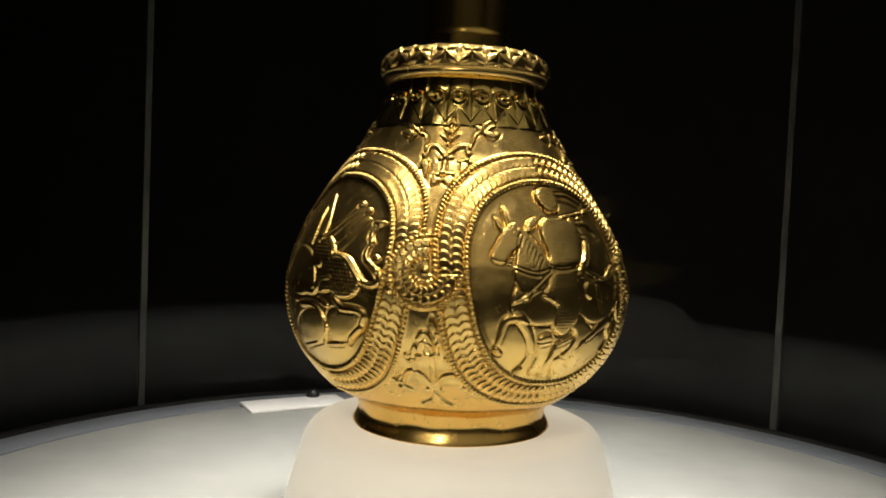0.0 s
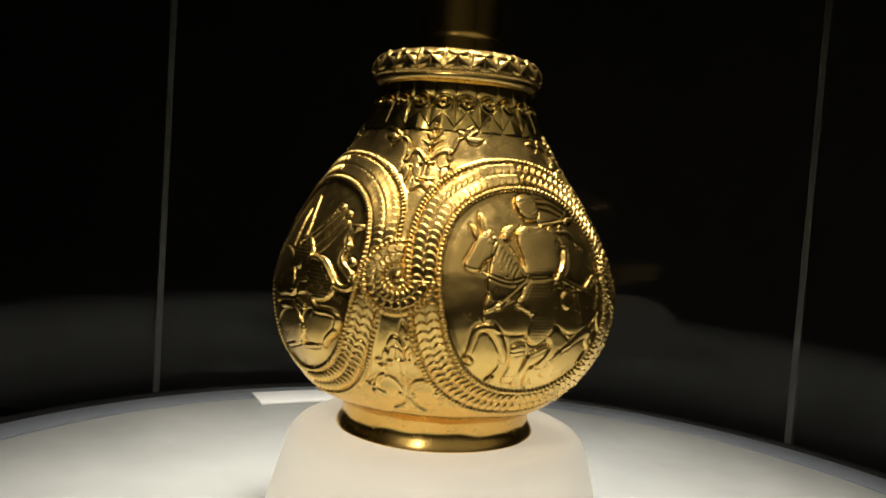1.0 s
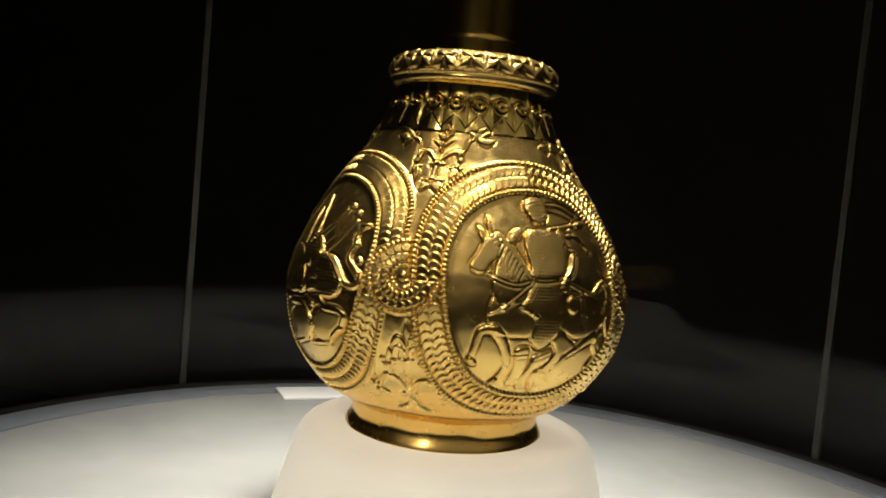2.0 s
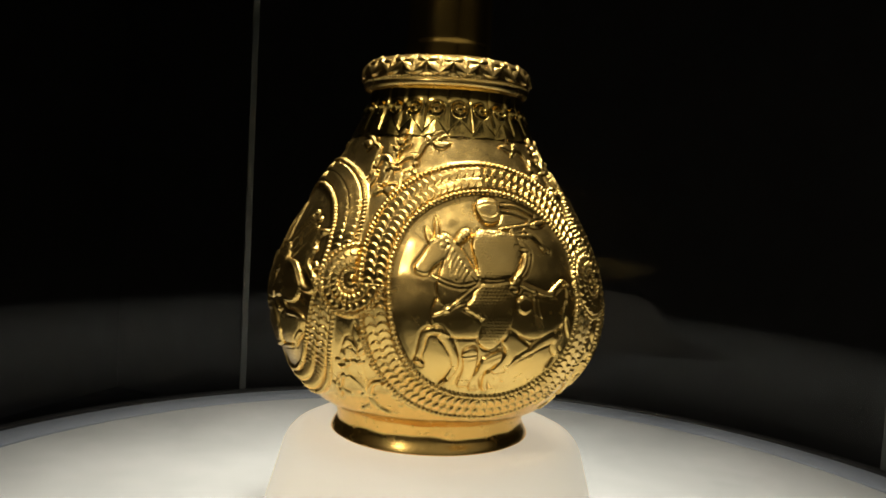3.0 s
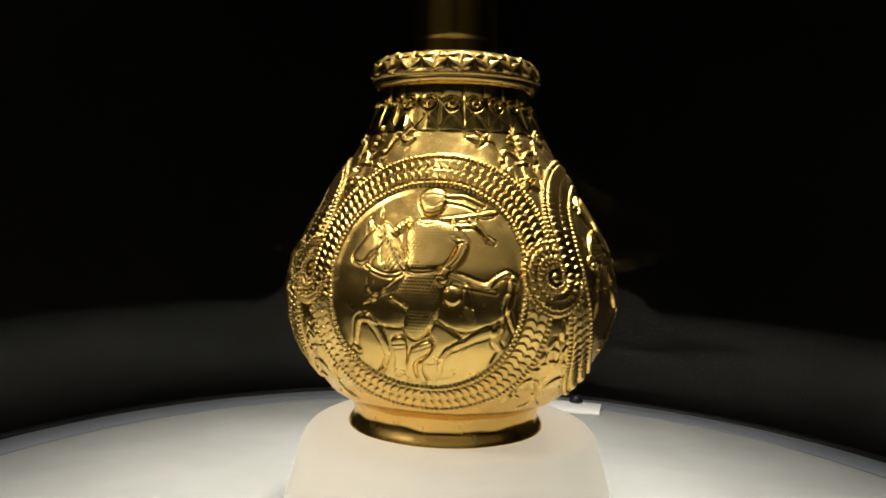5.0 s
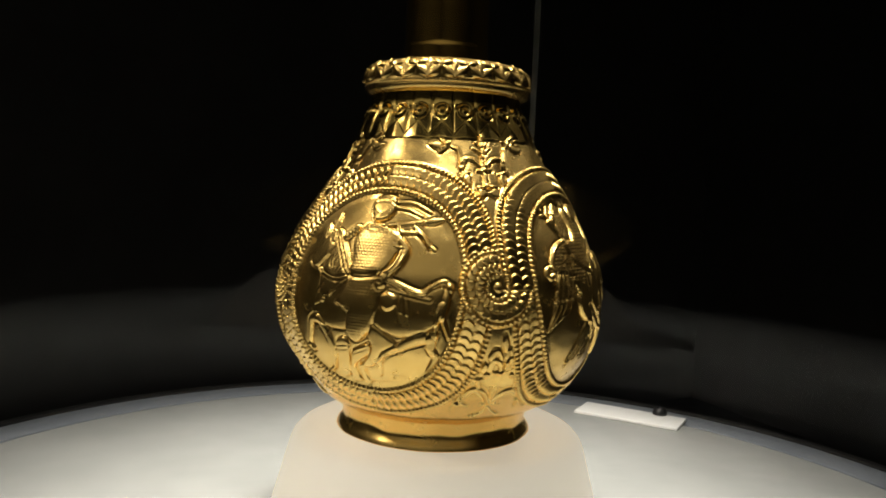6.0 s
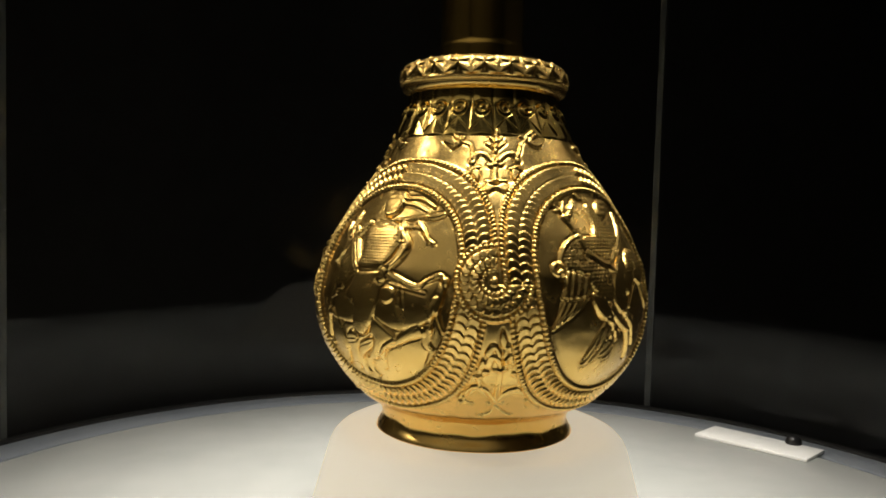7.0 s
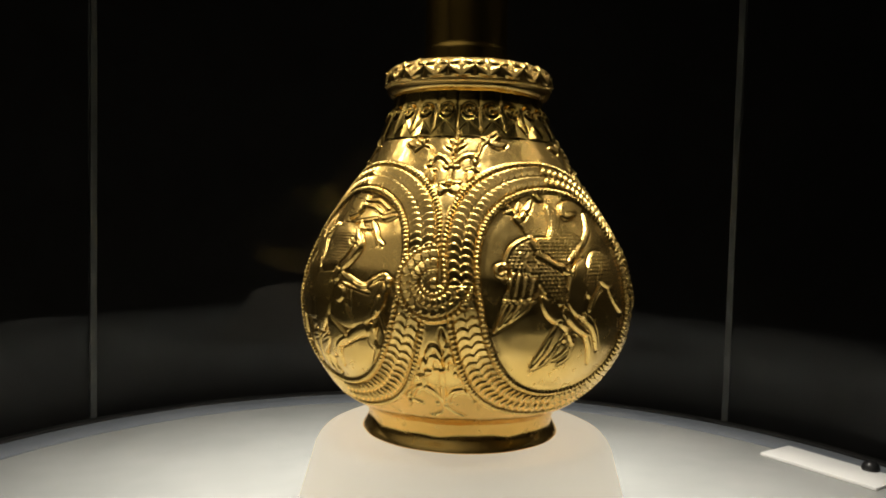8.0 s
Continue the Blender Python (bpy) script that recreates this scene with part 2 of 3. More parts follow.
mass(HORSEMAN, 0.95, 3.0, 0, (-14.5, 18.3), (-10.6, 15.3), (-6.3, 7.9), (-3.3, 1.7), (-7.0, -2.9), (-14.5, -5.1), (-17.9, -1.7), (-17.3, 3.9), (-15.7, 9.5), (-17.4, 13.6))
mass(HORSEMAN, 1.25, 1.8, 0, (-18.1, 16.0), (-15.1, 17.4), (-13.3, 13.3), (-14.8, 9.2), (-17.9, 6.8), (-20.6, 4.0), (-23.9, 4.7), (-24.6, 7.0), (-21.7, 10.9))
mass(HORSEMAN, 1.0, 1.0, 0, (-17.4, 15.7), (-17.4, 19.5), (-16.1, 24.1), (-15.4, 20.2), (-15.9, 16.2))
mass(HORSEMAN, 0.9, 1.0, 0, (-19.3, 14.0), (-20.5, 16.7), (-19.9, 20.0), (-18.2, 16.4))
mass(HORSEMAN, 1.1, 1.5, 0, (4.7, -12.3), (10.3, -15.5), (13.9, -19.0), (10.6, -20.9), (4.1, -27.1), (1.0, -26.0), (4.5, -20.0), (3.3, -16.4))
mass(HORSEMAN, 1.0, 1.4, 0, (-9.0, -19.5), (-5.0, -17.8), (-3.8, -21.7), (-4.6, -31.3), (-7.0, -33.5), (-8.7, -32.2), (-8.1, -25.6))
mass(HORSEMAN, 1.2, 1.4, 0, (-2.1, -21.5), (3.7, -18.6), (3.3, -22.7), (-1.6, -27.0), (-1.8, -31.0), (-0.7, -33.8), (-4.2, -34.7), (-4.9, -31.8), (-3.5, -25.1))
mass(HORSEMAN, 1.0, 1.2, 0, (-0.9, -27.4), (1.1, -26.4), (0.9, -30.8), (2.0, -34.6), (-0.4, -34.3))
mass(HORSEMAN, 1.25, 2.6, 1, (-4.0, 2.7), (5.0, 3.2), (7.8, -0.4), (6.8, -6.8), (4.5, -13.7), (-0.3, -18.9), (-4.7, -16.3), (-4.2, -9.9), (-8.9, -6.4), (-6.8, -2.2))
mass(HORSEMAN, 1.45, 3.2, 1, (-5.4, 17.2), (-2.8, 19.6), (3.2, 19.7), (9.4, 17.3), (11.0, 13.3), (9.8, 8.8), (7.7, 4.7), (4.8, 2.9), (-4.3, 2.2), (-5.3, 8.0), (-6.2, 13.0))
mass(HORSEMAN, 1.5, 1.4, 0, (-11.3, 14.9), (-9.8, 18.4), (-6.4, 20.2), (-5.3, 18.0), (-7.9, 15.5), (-9.8, 13.7))
mass(HORSEMAN, 1.75, 1.8, 0, (9.1, 16.9), (12.3, 14.3), (14.2, 11.1), (12.6, 6.7), (10.0, 3.4), (7.1, 1.3), (5.6, 2.9), (7.9, 5.5), (9.8, 8.8), (10.3, 12.0))
mass(HORSEMAN, 1.75, 1.6, 0, (5.0, 1.5), (6.9, 3.6), (8.7, 2.3), (8.2, -0.7), (5.8, -1.2))
mass(HORSEMAN, 1.7, 2.2, 0, (-3.1, 25.5), (-3.0, 29.2), (0.6, 31.3), (4.8, 29.9), (5.2, 24.9), (3.2, 22.0), (-0.7, 21.5))
mass(HORSEMAN, 1.6, 1.8, 0, (7.3, -3.5), (9.5, -1.7), (12.3, -2.9), (12.8, -5.9), (10.2, -7.7), (7.8, -6.4))
mass(HORSEMAN, 1.0, 1.2, 0, (15.0, 21.2), (18.7, 23.2), (22.6, 22.6), (19.1, 20.6))
line(HORSEMAN, 0.42, 0.42, 0.42, (-19.1, 4.0), (-15.5, 1.8), (-10.1, 0.6), (-4.8, 2.0))
line(HORSEMAN, 0.42, 0.42, 0.42, (-13.5, 15.2), (-9.9, 9.5), (-7.0, 4.6), (-4.7, 2.2))
line(HORSEMAN, 0.42, 0.42, 0.42, (-18.9, -8.5), (-14.9, -6.5), (-9.5, -2.4), (-4.3, 1.9))
line(HORSEMAN, 0.42, 0.42, 0.42, (-9.2, -6.1), (-6.3, -7.0), (-3.6, -8.7))
line(HORSEMAN, 0.42, 0.42, 0.42, (-2.8, 19.6), (0.7, 18.2), (5.2, 20.0))
line(HORSEMAN, 0.42, 0.42, 0.42, (-4.3, 2.5), (0.3, 2.3), (5.3, 3.1))
line(HORSEMAN, 0.42, 0.42, 0.42, (12.0, 12.1), (9.6, 12.4), (8.5, 13.4))
line(HORSEMAN, 0.42, 0.42, 0.42, (11.4, 11.0), (10.2, 7.0), (7.6, 4.0))
line(HORSEMAN, 0.42, 0.42, 0.42, (12.8, 10.0), (11.6, 6.3), (9.0, 3.0))
line(HORSEMAN, 0.7, 0.9, 0.9, (-14.9, -6.5), (-14.6, -6.5))
line(HORSEMAN, 0.7, 0.7, 0.7, (5.4, 0.2), (6.8, -0.1))
line(HORSEMAN, 0.6, 0.8, 0.8, (-15.2, 13.7), (-14.8, 13.6))
line(HORSEMAN, 0.45, 0.45, 0.45, (-2.9, 28.2), (0.7, 29.2), (4.8, 28.6))
line(HORSEMAN, 0.4, 0.4, 0.4, (-2.2, 24.5), (1.3, 23.3), (4.0, 24.8))
line(HORSEMAN, 0.45, 0.45, 0.4, (-10.4, 16.3), (-9.2, 14.9))
line(HORSEMAN, 0.45, 0.45, 0.4, (-9.2, 17.0), (-8.0, 15.7))
line(HORSEMAN, 0.45, 0.45, 0.4, (-8.0, 17.7), (-6.9, 16.5))
line(HORSEMAN, 0.45, 0.45, 0.4, (-6.8, 18.3), (-5.7, 17.4))
line(HORSEMAN, 0.2, 0.5, 0.35, (-13.0, 13.3), (-14.5, 10.6), (-14.9, 7.7))
line(HORSEMAN, 0.2, 0.5, 0.35, (-11.2, 10.9), (-12.9, 8.0), (-13.2, 5.3))
line(HORSEMAN, 0.2, 0.5, 0.35, (-9.5, 8.4), (-11.3, 5.4), (-11.7, 2.9))
line(HORSEMAN, 0.2, 0.5, 0.35, (-7.8, 6.0), (-9.8, 2.9), (-10.1, 0.6))
line(HORSEMAN, 0.85, 0.9, 0.9, (8.3, 2.3), (13.4, 0.3), (19.6, -1.6), (23.2, 0.5), (26.6, 2.1), (29.0, -0.3))
line(HORSEMAN, 0.4, 0.4, 0.4, (10.0, -1.3), (15.2, -2.2), (22.8, -3.6))
line(HORSEMAN, 0.9, 1.3, 0.6, (28.6, 0.4), (27.9, -3.9), (27.4, -9.0), (29.5, -15.5))
line(HORSEMAN, 0.7, 1.0, 0.5, (26.8, -5.1), (25.5, -9.9), (25.5, -14.7))
line(HORSEMAN, 0.5, 0.6, 0.4, (14.7, -1.5), (15.5, -5.2), (16.4, -8.6))
line(HORSEMAN, 0.5, 0.6, 0.4, (14.0, -1.5), (13.8, -4.9), (14.3, -7.9))
line(HORSEMAN, 1.0, 1.5, 0.9, (-17.6, -13.2), (-20.9, -14.1), (-21.9, -18.5), (-22.5, -23.3))
line(HORSEMAN, 1.0, 1.1, 0.9, (-22.7, -23.5), (-20.9, -24.9))
line(HORSEMAN, 1.0, 1.7, 0.8, (-16.9, -13.1), (-13.6, -16.7), (-11.4, -21.0), (-10.7, -25.8), (-12.3, -30.8))
line(HORSEMAN, 0.9, 0.9, 0.7, (-12.3, -30.8), (-14.5, -33.1))
line(HORSEMAN, 1.0, 2.0, 1.1, (21.8, -15.4), (16.9, -17.2), (13.9, -19.0), (8.9, -21.7))
line(HORSEMAN, 1.0, 1.1, 0.8, (8.9, -21.7), (6.7, -25.3), (6.1, -30.1))
line(HORSEMAN, 0.9, 1.7, 0.9, (24.3, -14.4), (23.6, -18.7), (25.0, -21.7), (22.4, -26.4))
line(HORSEMAN, 0.8, 0.8, 0.5, (5.2, 28.4), (10.7, 28.3), (17.1, 25.0))
line(HORSEMAN, 0.7, 0.7, 0.4, (5.3, 26.8), (10.2, 25.8), (14.9, 23.6))
line(HORSEMAN, 0.8, 0.6, 0.7, (4.5, 20.0), (10.0, 20.7), (15.7, 21.6))
line(HORSEMAN, 0.7, 0.9, 0.5, (8.3, 19.2), (9.8, 17.7), (15.1, 17.6), (18.8, 14.0), (21.6, 12.1))
line(HORSEMAN, 0.6, 0.7, 0.4, (13.2, 19.9), (16.9, 16.8), (19.9, 12.4))
line(HORSEMAN, 0.5, 0.5, 0.5, (-8.6, -21.7), (-4.9, -21.0))
line(HORSEMAN, 0.5, 0.5, 0.5, (-2.1, -21.9), (3.1, -19.7))
mass(GREAT_BIRD, 0.7, 2.5, 2, (-20.3, 12.8), (-15.7, 15.1), (-11.7, 15.1), (-10.8, 9.9), (-11.6, 4.0), (-15.1, 2.7), (-19.4, 4.1), (-21.9, 4.8), (-22.4, 8.0))
mass(GREAT_BIRD, 0.55, 1.5, 0, (-22.1, 4.1), (-15.1, 2.7), (-11.8, 3.0), (-14.9, -2.5), (-20.0, -8.2), (-24.8, -11.9), (-28.7, -14.0), (-26.8, -9.2), (-24.1, -3.8))
mass(GREAT_BIRD, 0.9, 2.5, 2, (-2.9, 27.1), (0.1, 27.6), (2.7, 21.3), (6.4, 17.1), (8.8, 15.0), (4.9, 10.8), (-0.5, 7.2), (-4.4, 9.1), (-7.2, 14.0), (-4.0, 20.0))
mass(GREAT_BIRD, 0.9, 2.5, 2, (-11.7, 15.1), (-5.6, 15.5), (-1.2, 12.0), (0.3, 7.9), (-4.3, 5.0), (-9.7, 8.0))
mass(GREAT_BIRD, 1.15, 2.6, 2, (-12.6, 10.2), (-7.7, 8.8), (-3.9, 3.2), (-3.1, -2.5), (-5.3, -6.2), (-9.5, -6.6), (-12.1, -3.1), (-13.7, 3.0))
mass(GREAT_BIRD, 1.0, 2.0, 0, (-0.0, 5.7), (6.3, 8.9), (7.1, 3.9), (4.3, -4.6), (3.5, -10.2), (-1.9, -8.8), (-3.6, -2.8))
mass(GREAT_BIRD, 0.9, 2.2, 2, (10.1, 9.5), (16.3, 10.9), (20.7, 7.2), (21.3, -0.2), (16.6, -1.7), (11.5, 0.1), (6.4, -4.7), (4.7, 0.7))
mass(GREAT_BIRD, 1.3, 2.0, 0, (-13.0, -2.5), (-8.4, -5.8), (-5.0, -8.7), (-3.4, -13.3), (-7.3, -12.4), (-11.5, -9.8), (-13.4, -6.0))
mass(GREAT_BIRD, 1.2, 1.8, 0, (3.9, 28.1), (8.5, 29.7), (12.5, 28.3), (10.6, 24.3), (5.2, 22.1), (2.4, 23.8))
mass(GREAT_BIRD, 0.7, 1.2, 0, (-6.2, 31.7), (-3.5, 31.3), (-2.0, 29.2), (-4.8, 28.9))
mass(GREAT_BIRD, 0.6, 1.0, 0, (-7.4, -11.0), (-4.2, -14.0), (-6.6, -19.7), (-10.3, -25.3), (-14.8, -26.6), (-12.9, -20.1))
line(GREAT_BIRD, 1.4, 1.0, 1.5, (-15.2, 22.3), (-13.4, 19.0), (-12.4, 13.9), (-11.3, 9.5))
line(GREAT_BIRD, 1.4, 1.5, 1.2, (-11.3, 9.5), (-6.3, 6.2), (-0.9, 4.2))
line(GREAT_BIRD, 1.2, 1.2, 1.2, (16.2, 23.9), (13.8, 18.3), (8.9, 13.8), (3.0, 10.1), (-0.5, 7.2))
line(GREAT_BIRD, 1.2, 1.7, 1.1, (-5.0, -8.0), (0.5, -12.9), (4.7, -15.4))
line(GREAT_BIRD, 1.2, 1.1, 0.8, (4.7, -15.4), (7.7, -20.6), (9.5, -26.1))
line(GREAT_BIRD, 1.0, 1.4, 0.8, (3.0, -9.8), (8.3, -14.2), (12.3, -21.5))
line(GREAT_BIRD, 1.1, 1.0, 0.7, (-5.2, -12.2), (-3.1, -15.1), (-4.0, -17.3))
line(GREAT_BIRD, 0.8, 0.5, 0.4, (-3.1, -15.1), (-0.6, -18.3))
line(GREAT_BIRD, 0.8, 0.5, 0.4, (-4.6, -16.5), (-6.5, -17.9))
line(GREAT_BIRD, 0.45, 0.7, 0.35, (-20.8, 4.4), (-24.9, -4.8), (-28.2, -13.6))
line(GREAT_BIRD, 0.45, 0.7, 0.35, (-19.1, 3.7), (-22.3, -5.5), (-27.0, -12.6))
line(GREAT_BIRD, 0.45, 0.7, 0.35, (-16.9, 3.0), (-20.0, -5.5), (-25.3, -11.6))
line(GREAT_BIRD, 0.45, 0.7, 0.35, (-14.5, 2.0), (-17.9, -5.9), (-23.3, -10.6))
line(GREAT_BIRD, 0.45, 0.7, 0.35, (-23.4, 3.7), (-23.0, -2.1), (-27.7, -12.3))
line(GREAT_BIRD, 0.45, 0.5, 0.5, (-25.1, -4.3), (-21.5, -4.7), (-15.8, -4.0))
line(GREAT_BIRD, 0.9, 0.6, 0.6, (-23.5, 3.0), (-22.7, 8.0), (-20.1, 12.0), (-15.7, 14.9), (-11.5, 15.7))
line(GREAT_BIRD, 0.9, 0.8, 0.8, (-23.2, 5.5), (-24.1, 6.6), (-25.9, 5.8), (-26.4, 4.0), (-25.2, 3.2), (-24.0, 4.1))
line(GREAT_BIRD, 0.5, 0.8, 0.5, (-7.4, -11.7), (-10.2, -19.8), (-14.3, -26.2))
line(GREAT_BIRD, 0.5, 0.8, 0.5, (-5.1, -13.6), (-7.4, -19.6), (-11.6, -25.6))
line(GREAT_BIRD, 0.5, 0.8, 0.5, (-1.4, -14.5), (-2.7, -20.3), (-6.8, -23.5))
line(GREAT_BIRD, 0.5, 0.8, 0.5, (0.0, -16.8), (-1.3, -22.8), (-4.6, -25.1))
line(GREAT_BIRD, 0.8, 0.9, 0.6, (-14.0, 21.5), (-14.9, 24.3), (-17.3, 24.7))
line(GREAT_BIRD, 0.8, 0.9, 0.6, (-15.8, 25.5), (-16.7, 27.1))
line(GREAT_BIRD, 0.8, 0.9, 0.6, (-13.8, 25.2), (-12.0, 28.1))
line(GREAT_BIRD, 0.8, 0.9, 0.6, (-12.6, 23.1), (-8.5, 26.9))
line(GREAT_BIRD, 0.8, 0.9, 0.6, (-10.6, 25.6), (-7.2, 29.1))
line(GREAT_BIRD, 0.5, 1.1, 1.1, (-17.1, 9.9), (-16.6, 8.0))
line(GREAT_BIRD, 0.5, 1.1, 1.1, (-14.8, 9.3), (-14.6, 7.3))
line(GREAT_BIRD, 0.5, 1.1, 1.1, (-17.0, 6.6), (-16.3, 4.8))
line(GREAT_BIRD, 0.5, 1.1, 1.1, (-14.4, 5.9), (-13.9, 4.1))
line(GREAT_BIRD, 1.0, 0.9, 0.6, (12.5, -1.1), (8.7, -4.5), (6.1, -8.2))
line(GREAT_BIRD, 1.0, 0.9, 0.6, (17.5, -1.4), (21.1, -6.8), (26.3, -10.3))
line(GREAT_BIRD, 0.7, 0.9, 0.9, (5.0, 26.0), (8.9, 25.6))
mass(LILY, 0.8, 0.9, 0, (2.8, -13.0), (4.5, -16.7), (3.6, -19.7), (1.9, -16.7))
line(LILY, 0.9, 0.6, 1.3, (2.8, -23.5), (1.6, -19.7), (0.0, -18.8), (-1.1, -21.2))
line(LILY, 0.9, 0.6, 1.3, (4.0, -23.5), (4.3, -19.7), (5.4, -18.7), (6.9, -21.1))
line(LILY, 0.9, 0.6, 1.3, (2.9, -26.1), (1.8, -23.1), (0.0, -22.4), (-1.0, -25.1))
line(LILY, 0.9, 0.6, 1.3, (4.3, -25.5), (4.6, -22.8), (5.8, -22.0), (7.5, -24.6))
line(LILY, 0.9, 0.6, 0.6, (0.7, -26.6), (4.6, -26.4))
line(LILY, 0.9, 0.9, 0.9, (2.7, -27.2), (2.7, -33.7), (2.4, -40.4))
line(LILY, 0.8, 0.6, 0.6, (0.3, -41.3), (4.6, -41.1))
line(LILY, 0.9, 0.8, 0.8, (1.9, -40.4), (-0.6, -35.5), (-3.7, -33.5), (-5.9, -34.6), (-7.6, -38.7))
line(LILY, 0.9, 0.8, 0.8, (3.5, -40.4), (5.0, -36.4), (7.7, -34.4), (10.7, -34.8), (14.0, -38.1))
line(LILY, 0.8, 0.7, 0.7, (-3.0, -33.2), (-3.9, -29.5))
line(LILY, 0.8, 0.5, 0.5, (-5.3, -29.1), (-2.2, -29.0))
mass(LILY, 0.8, 0.9, 0, (-2.7, -22.4), (-1.5, -25.1), (-2.9, -27.0), (-4.1, -25.2))
line(LILY, 0.8, 1.1, 1.1, (-5.4, -27.3), (-5.0, -27.3))
line(LILY, 0.8, 1.1, 1.1, (-1.7, -27.7), (-1.4, -27.7))
line(LILY, 0.8, 0.7, 0.7, (9.6, -34.2), (9.7, -30.1))
line(LILY, 0.8, 0.5, 0.5, (8.3, -29.6), (11.3, -29.0))
mass(LILY, 0.8, 0.9, 0, (8.0, -22.6), (10.0, -25.3), (9.3, -27.4), (7.4, -25.2))
line(LILY, 0.8, 1.1, 1.1, (7.3, -28.0), (7.7, -28.0))
line(LILY, 0.8, 1.1, 1.1, (10.7, -27.2), (11.1, -27.2))
line(LILY, 0.8, 1.0, 0.3, (-8.1, -38.4), (-11.0, -37.5))
line(LILY, 0.8, 1.0, 0.3, (-7.8, -40.6), (-4.5, -41.7))
line(LILY, 0.8, 1.0, 0.3, (-8.4, -41.0), (-9.3, -44.3))
line(LILY, 0.8, 1.0, 0.3, (-8.9, -37.6), (-8.1, -36.2))
line(LILY, 0.8, 1.0, 0.3, (13.9, -38.7), (11.8, -39.7))
line(LILY, 0.8, 1.0, 0.3, (14.5, -39.4), (16.8, -40.1))
line(LILY, 0.8, 1.0, 0.3, (14.0, -40.6), (12.8, -43.8))
line(LILY, 0.8, 1.0, 0.3, (15.1, -41.5), (17.3, -44.6))
mass(LILY, 0.7, 1.2, 0, (2.4, -42.0), (5.3, -45.8), (8.4, -48.6), (2.3, -49.2), (-2.8, -48.5), (1.2, -45.6))
mass(PALMETTE, 1.0, 1.2, 0, (-1.6, 34.4), (0.8, 33.2), (3.7, 34.7), (5.6, 32.8), (5.2, 30.7), (3.0, 30.8), (0.9, 32.0), (-0.8, 30.6), (-2.6, 30.5), (-2.6, 32.6))
line(PALMETTE, 0.8, 0.6, 0.6, (-1.9, 34.8), (4.5, 35.4))
line(PALMETTE, 0.9, 1.0, 0.7, (1.0, 35.4), (1.1, 40.5), (1.3, 47.1))
line(PALMETTE, 1.0, 0.8, 0.8, (-0.8, 41.2), (3.3, 41.7))
line(PALMETTE, 1.0, 0.7, 1.1, (0.4, 42.6), (-2.1, 45.4), (-4.8, 45.4), (-6.3, 42.3))
line(PALMETTE, 1.0, 0.7, 1.1, (2.3, 43.2), (4.8, 45.6), (7.8, 46.0), (8.7, 43.4))
mass(PALMETTE, 1.0, 1.1, 0, (-5.7, 40.3), (-3.9, 38.9), (-3.7, 36.3), (-4.8, 33.4), (-5.9, 35.9), (-6.9, 38.3))
line(PALMETTE, 0.8, 0.9, 0.3, (-6.1, 40.1), (-3.9, 40.4))
line(PALMETTE, 0.8, 0.9, 0.3, (-6.7, 39.2), (-7.9, 36.5))
mass(PALMETTE, 1.0, 1.1, 0, (7.7, 41.1), (9.2, 39.2), (8.8, 36.0), (7.2, 33.6), (6.2, 36.6), (6.1, 39.4))
line(PALMETTE, 0.8, 0.9, 0.3, (8.0, 40.6), (5.8, 40.1))
line(PALMETTE, 0.8, 0.9, 0.3, (8.4, 40.7), (10.1, 39.9))
line(PALMETTE, 0.8, 0.55, 0.5, (-6.2, 43.6), (-6.3, 46.7), (-6.8, 49.3), (-9.5, 50.5))
mass(PALMETTE, 0.9, 1.0, 0, (-16.1, 50.8), (-13.1, 51.9), (-10.6, 50.5), (-12.7, 48.6))
line(PALMETTE, 0.8, 0.9, 0.3, (-10.2, 51.4), (-12.1, 53.1))
line(PALMETTE, 0.8, 0.9, 0.3, (-9.8, 50.9), (-8.3, 52.5))
line(PALMETTE, 0.8, 0.9, 0.3, (-10.6, 49.8), (-12.7, 47.7))
line(PALMETTE, 0.8, 0.55, 0.5, (8.7, 44.9), (9.7, 48.1), (10.3, 50.4), (12.3, 51.9))
mass(PALMETTE, 0.9, 1.0, 0, (11.9, 52.5), (15.1, 51.7), (18.8, 51.1), (16.6, 48.8), (13.3, 49.7))
line(PALMETTE, 0.8, 0.9, 0.3, (12.4, 53.0), (14.2, 55.2))
line(PALMETTE, 0.8, 0.9, 0.3, (11.9, 52.3), (9.8, 53.2))
line(PALMETTE, 0.8, 0.9, 0.3, (13.7, 52.4), (16.2, 53.8))
line(PALMETTE, 0.9, 1.1, 0.3, (1.1, 48.4), (-1.6, 49.8))
line(PALMETTE, 0.9, 1.1, 0.3, (1.8, 48.4), (4.8, 50.2))
line(PALMETTE, 0.9, 1.1, 0.3, (1.3, 50.6), (-0.5, 52.3))
line(PALMETTE, 0.9, 1.1, 0.3, (2.0, 50.7), (3.9, 52.6))
line(PALMETTE, 0.8, 0.6, 0.6, (1.3, 46.2), (1.7, 51.5))
mass(PALMETTE, 0.9, 0.9, 0, (2.0, 55.8), (2.8, 53.4), (1.7, 51.1), (0.9, 53.2))


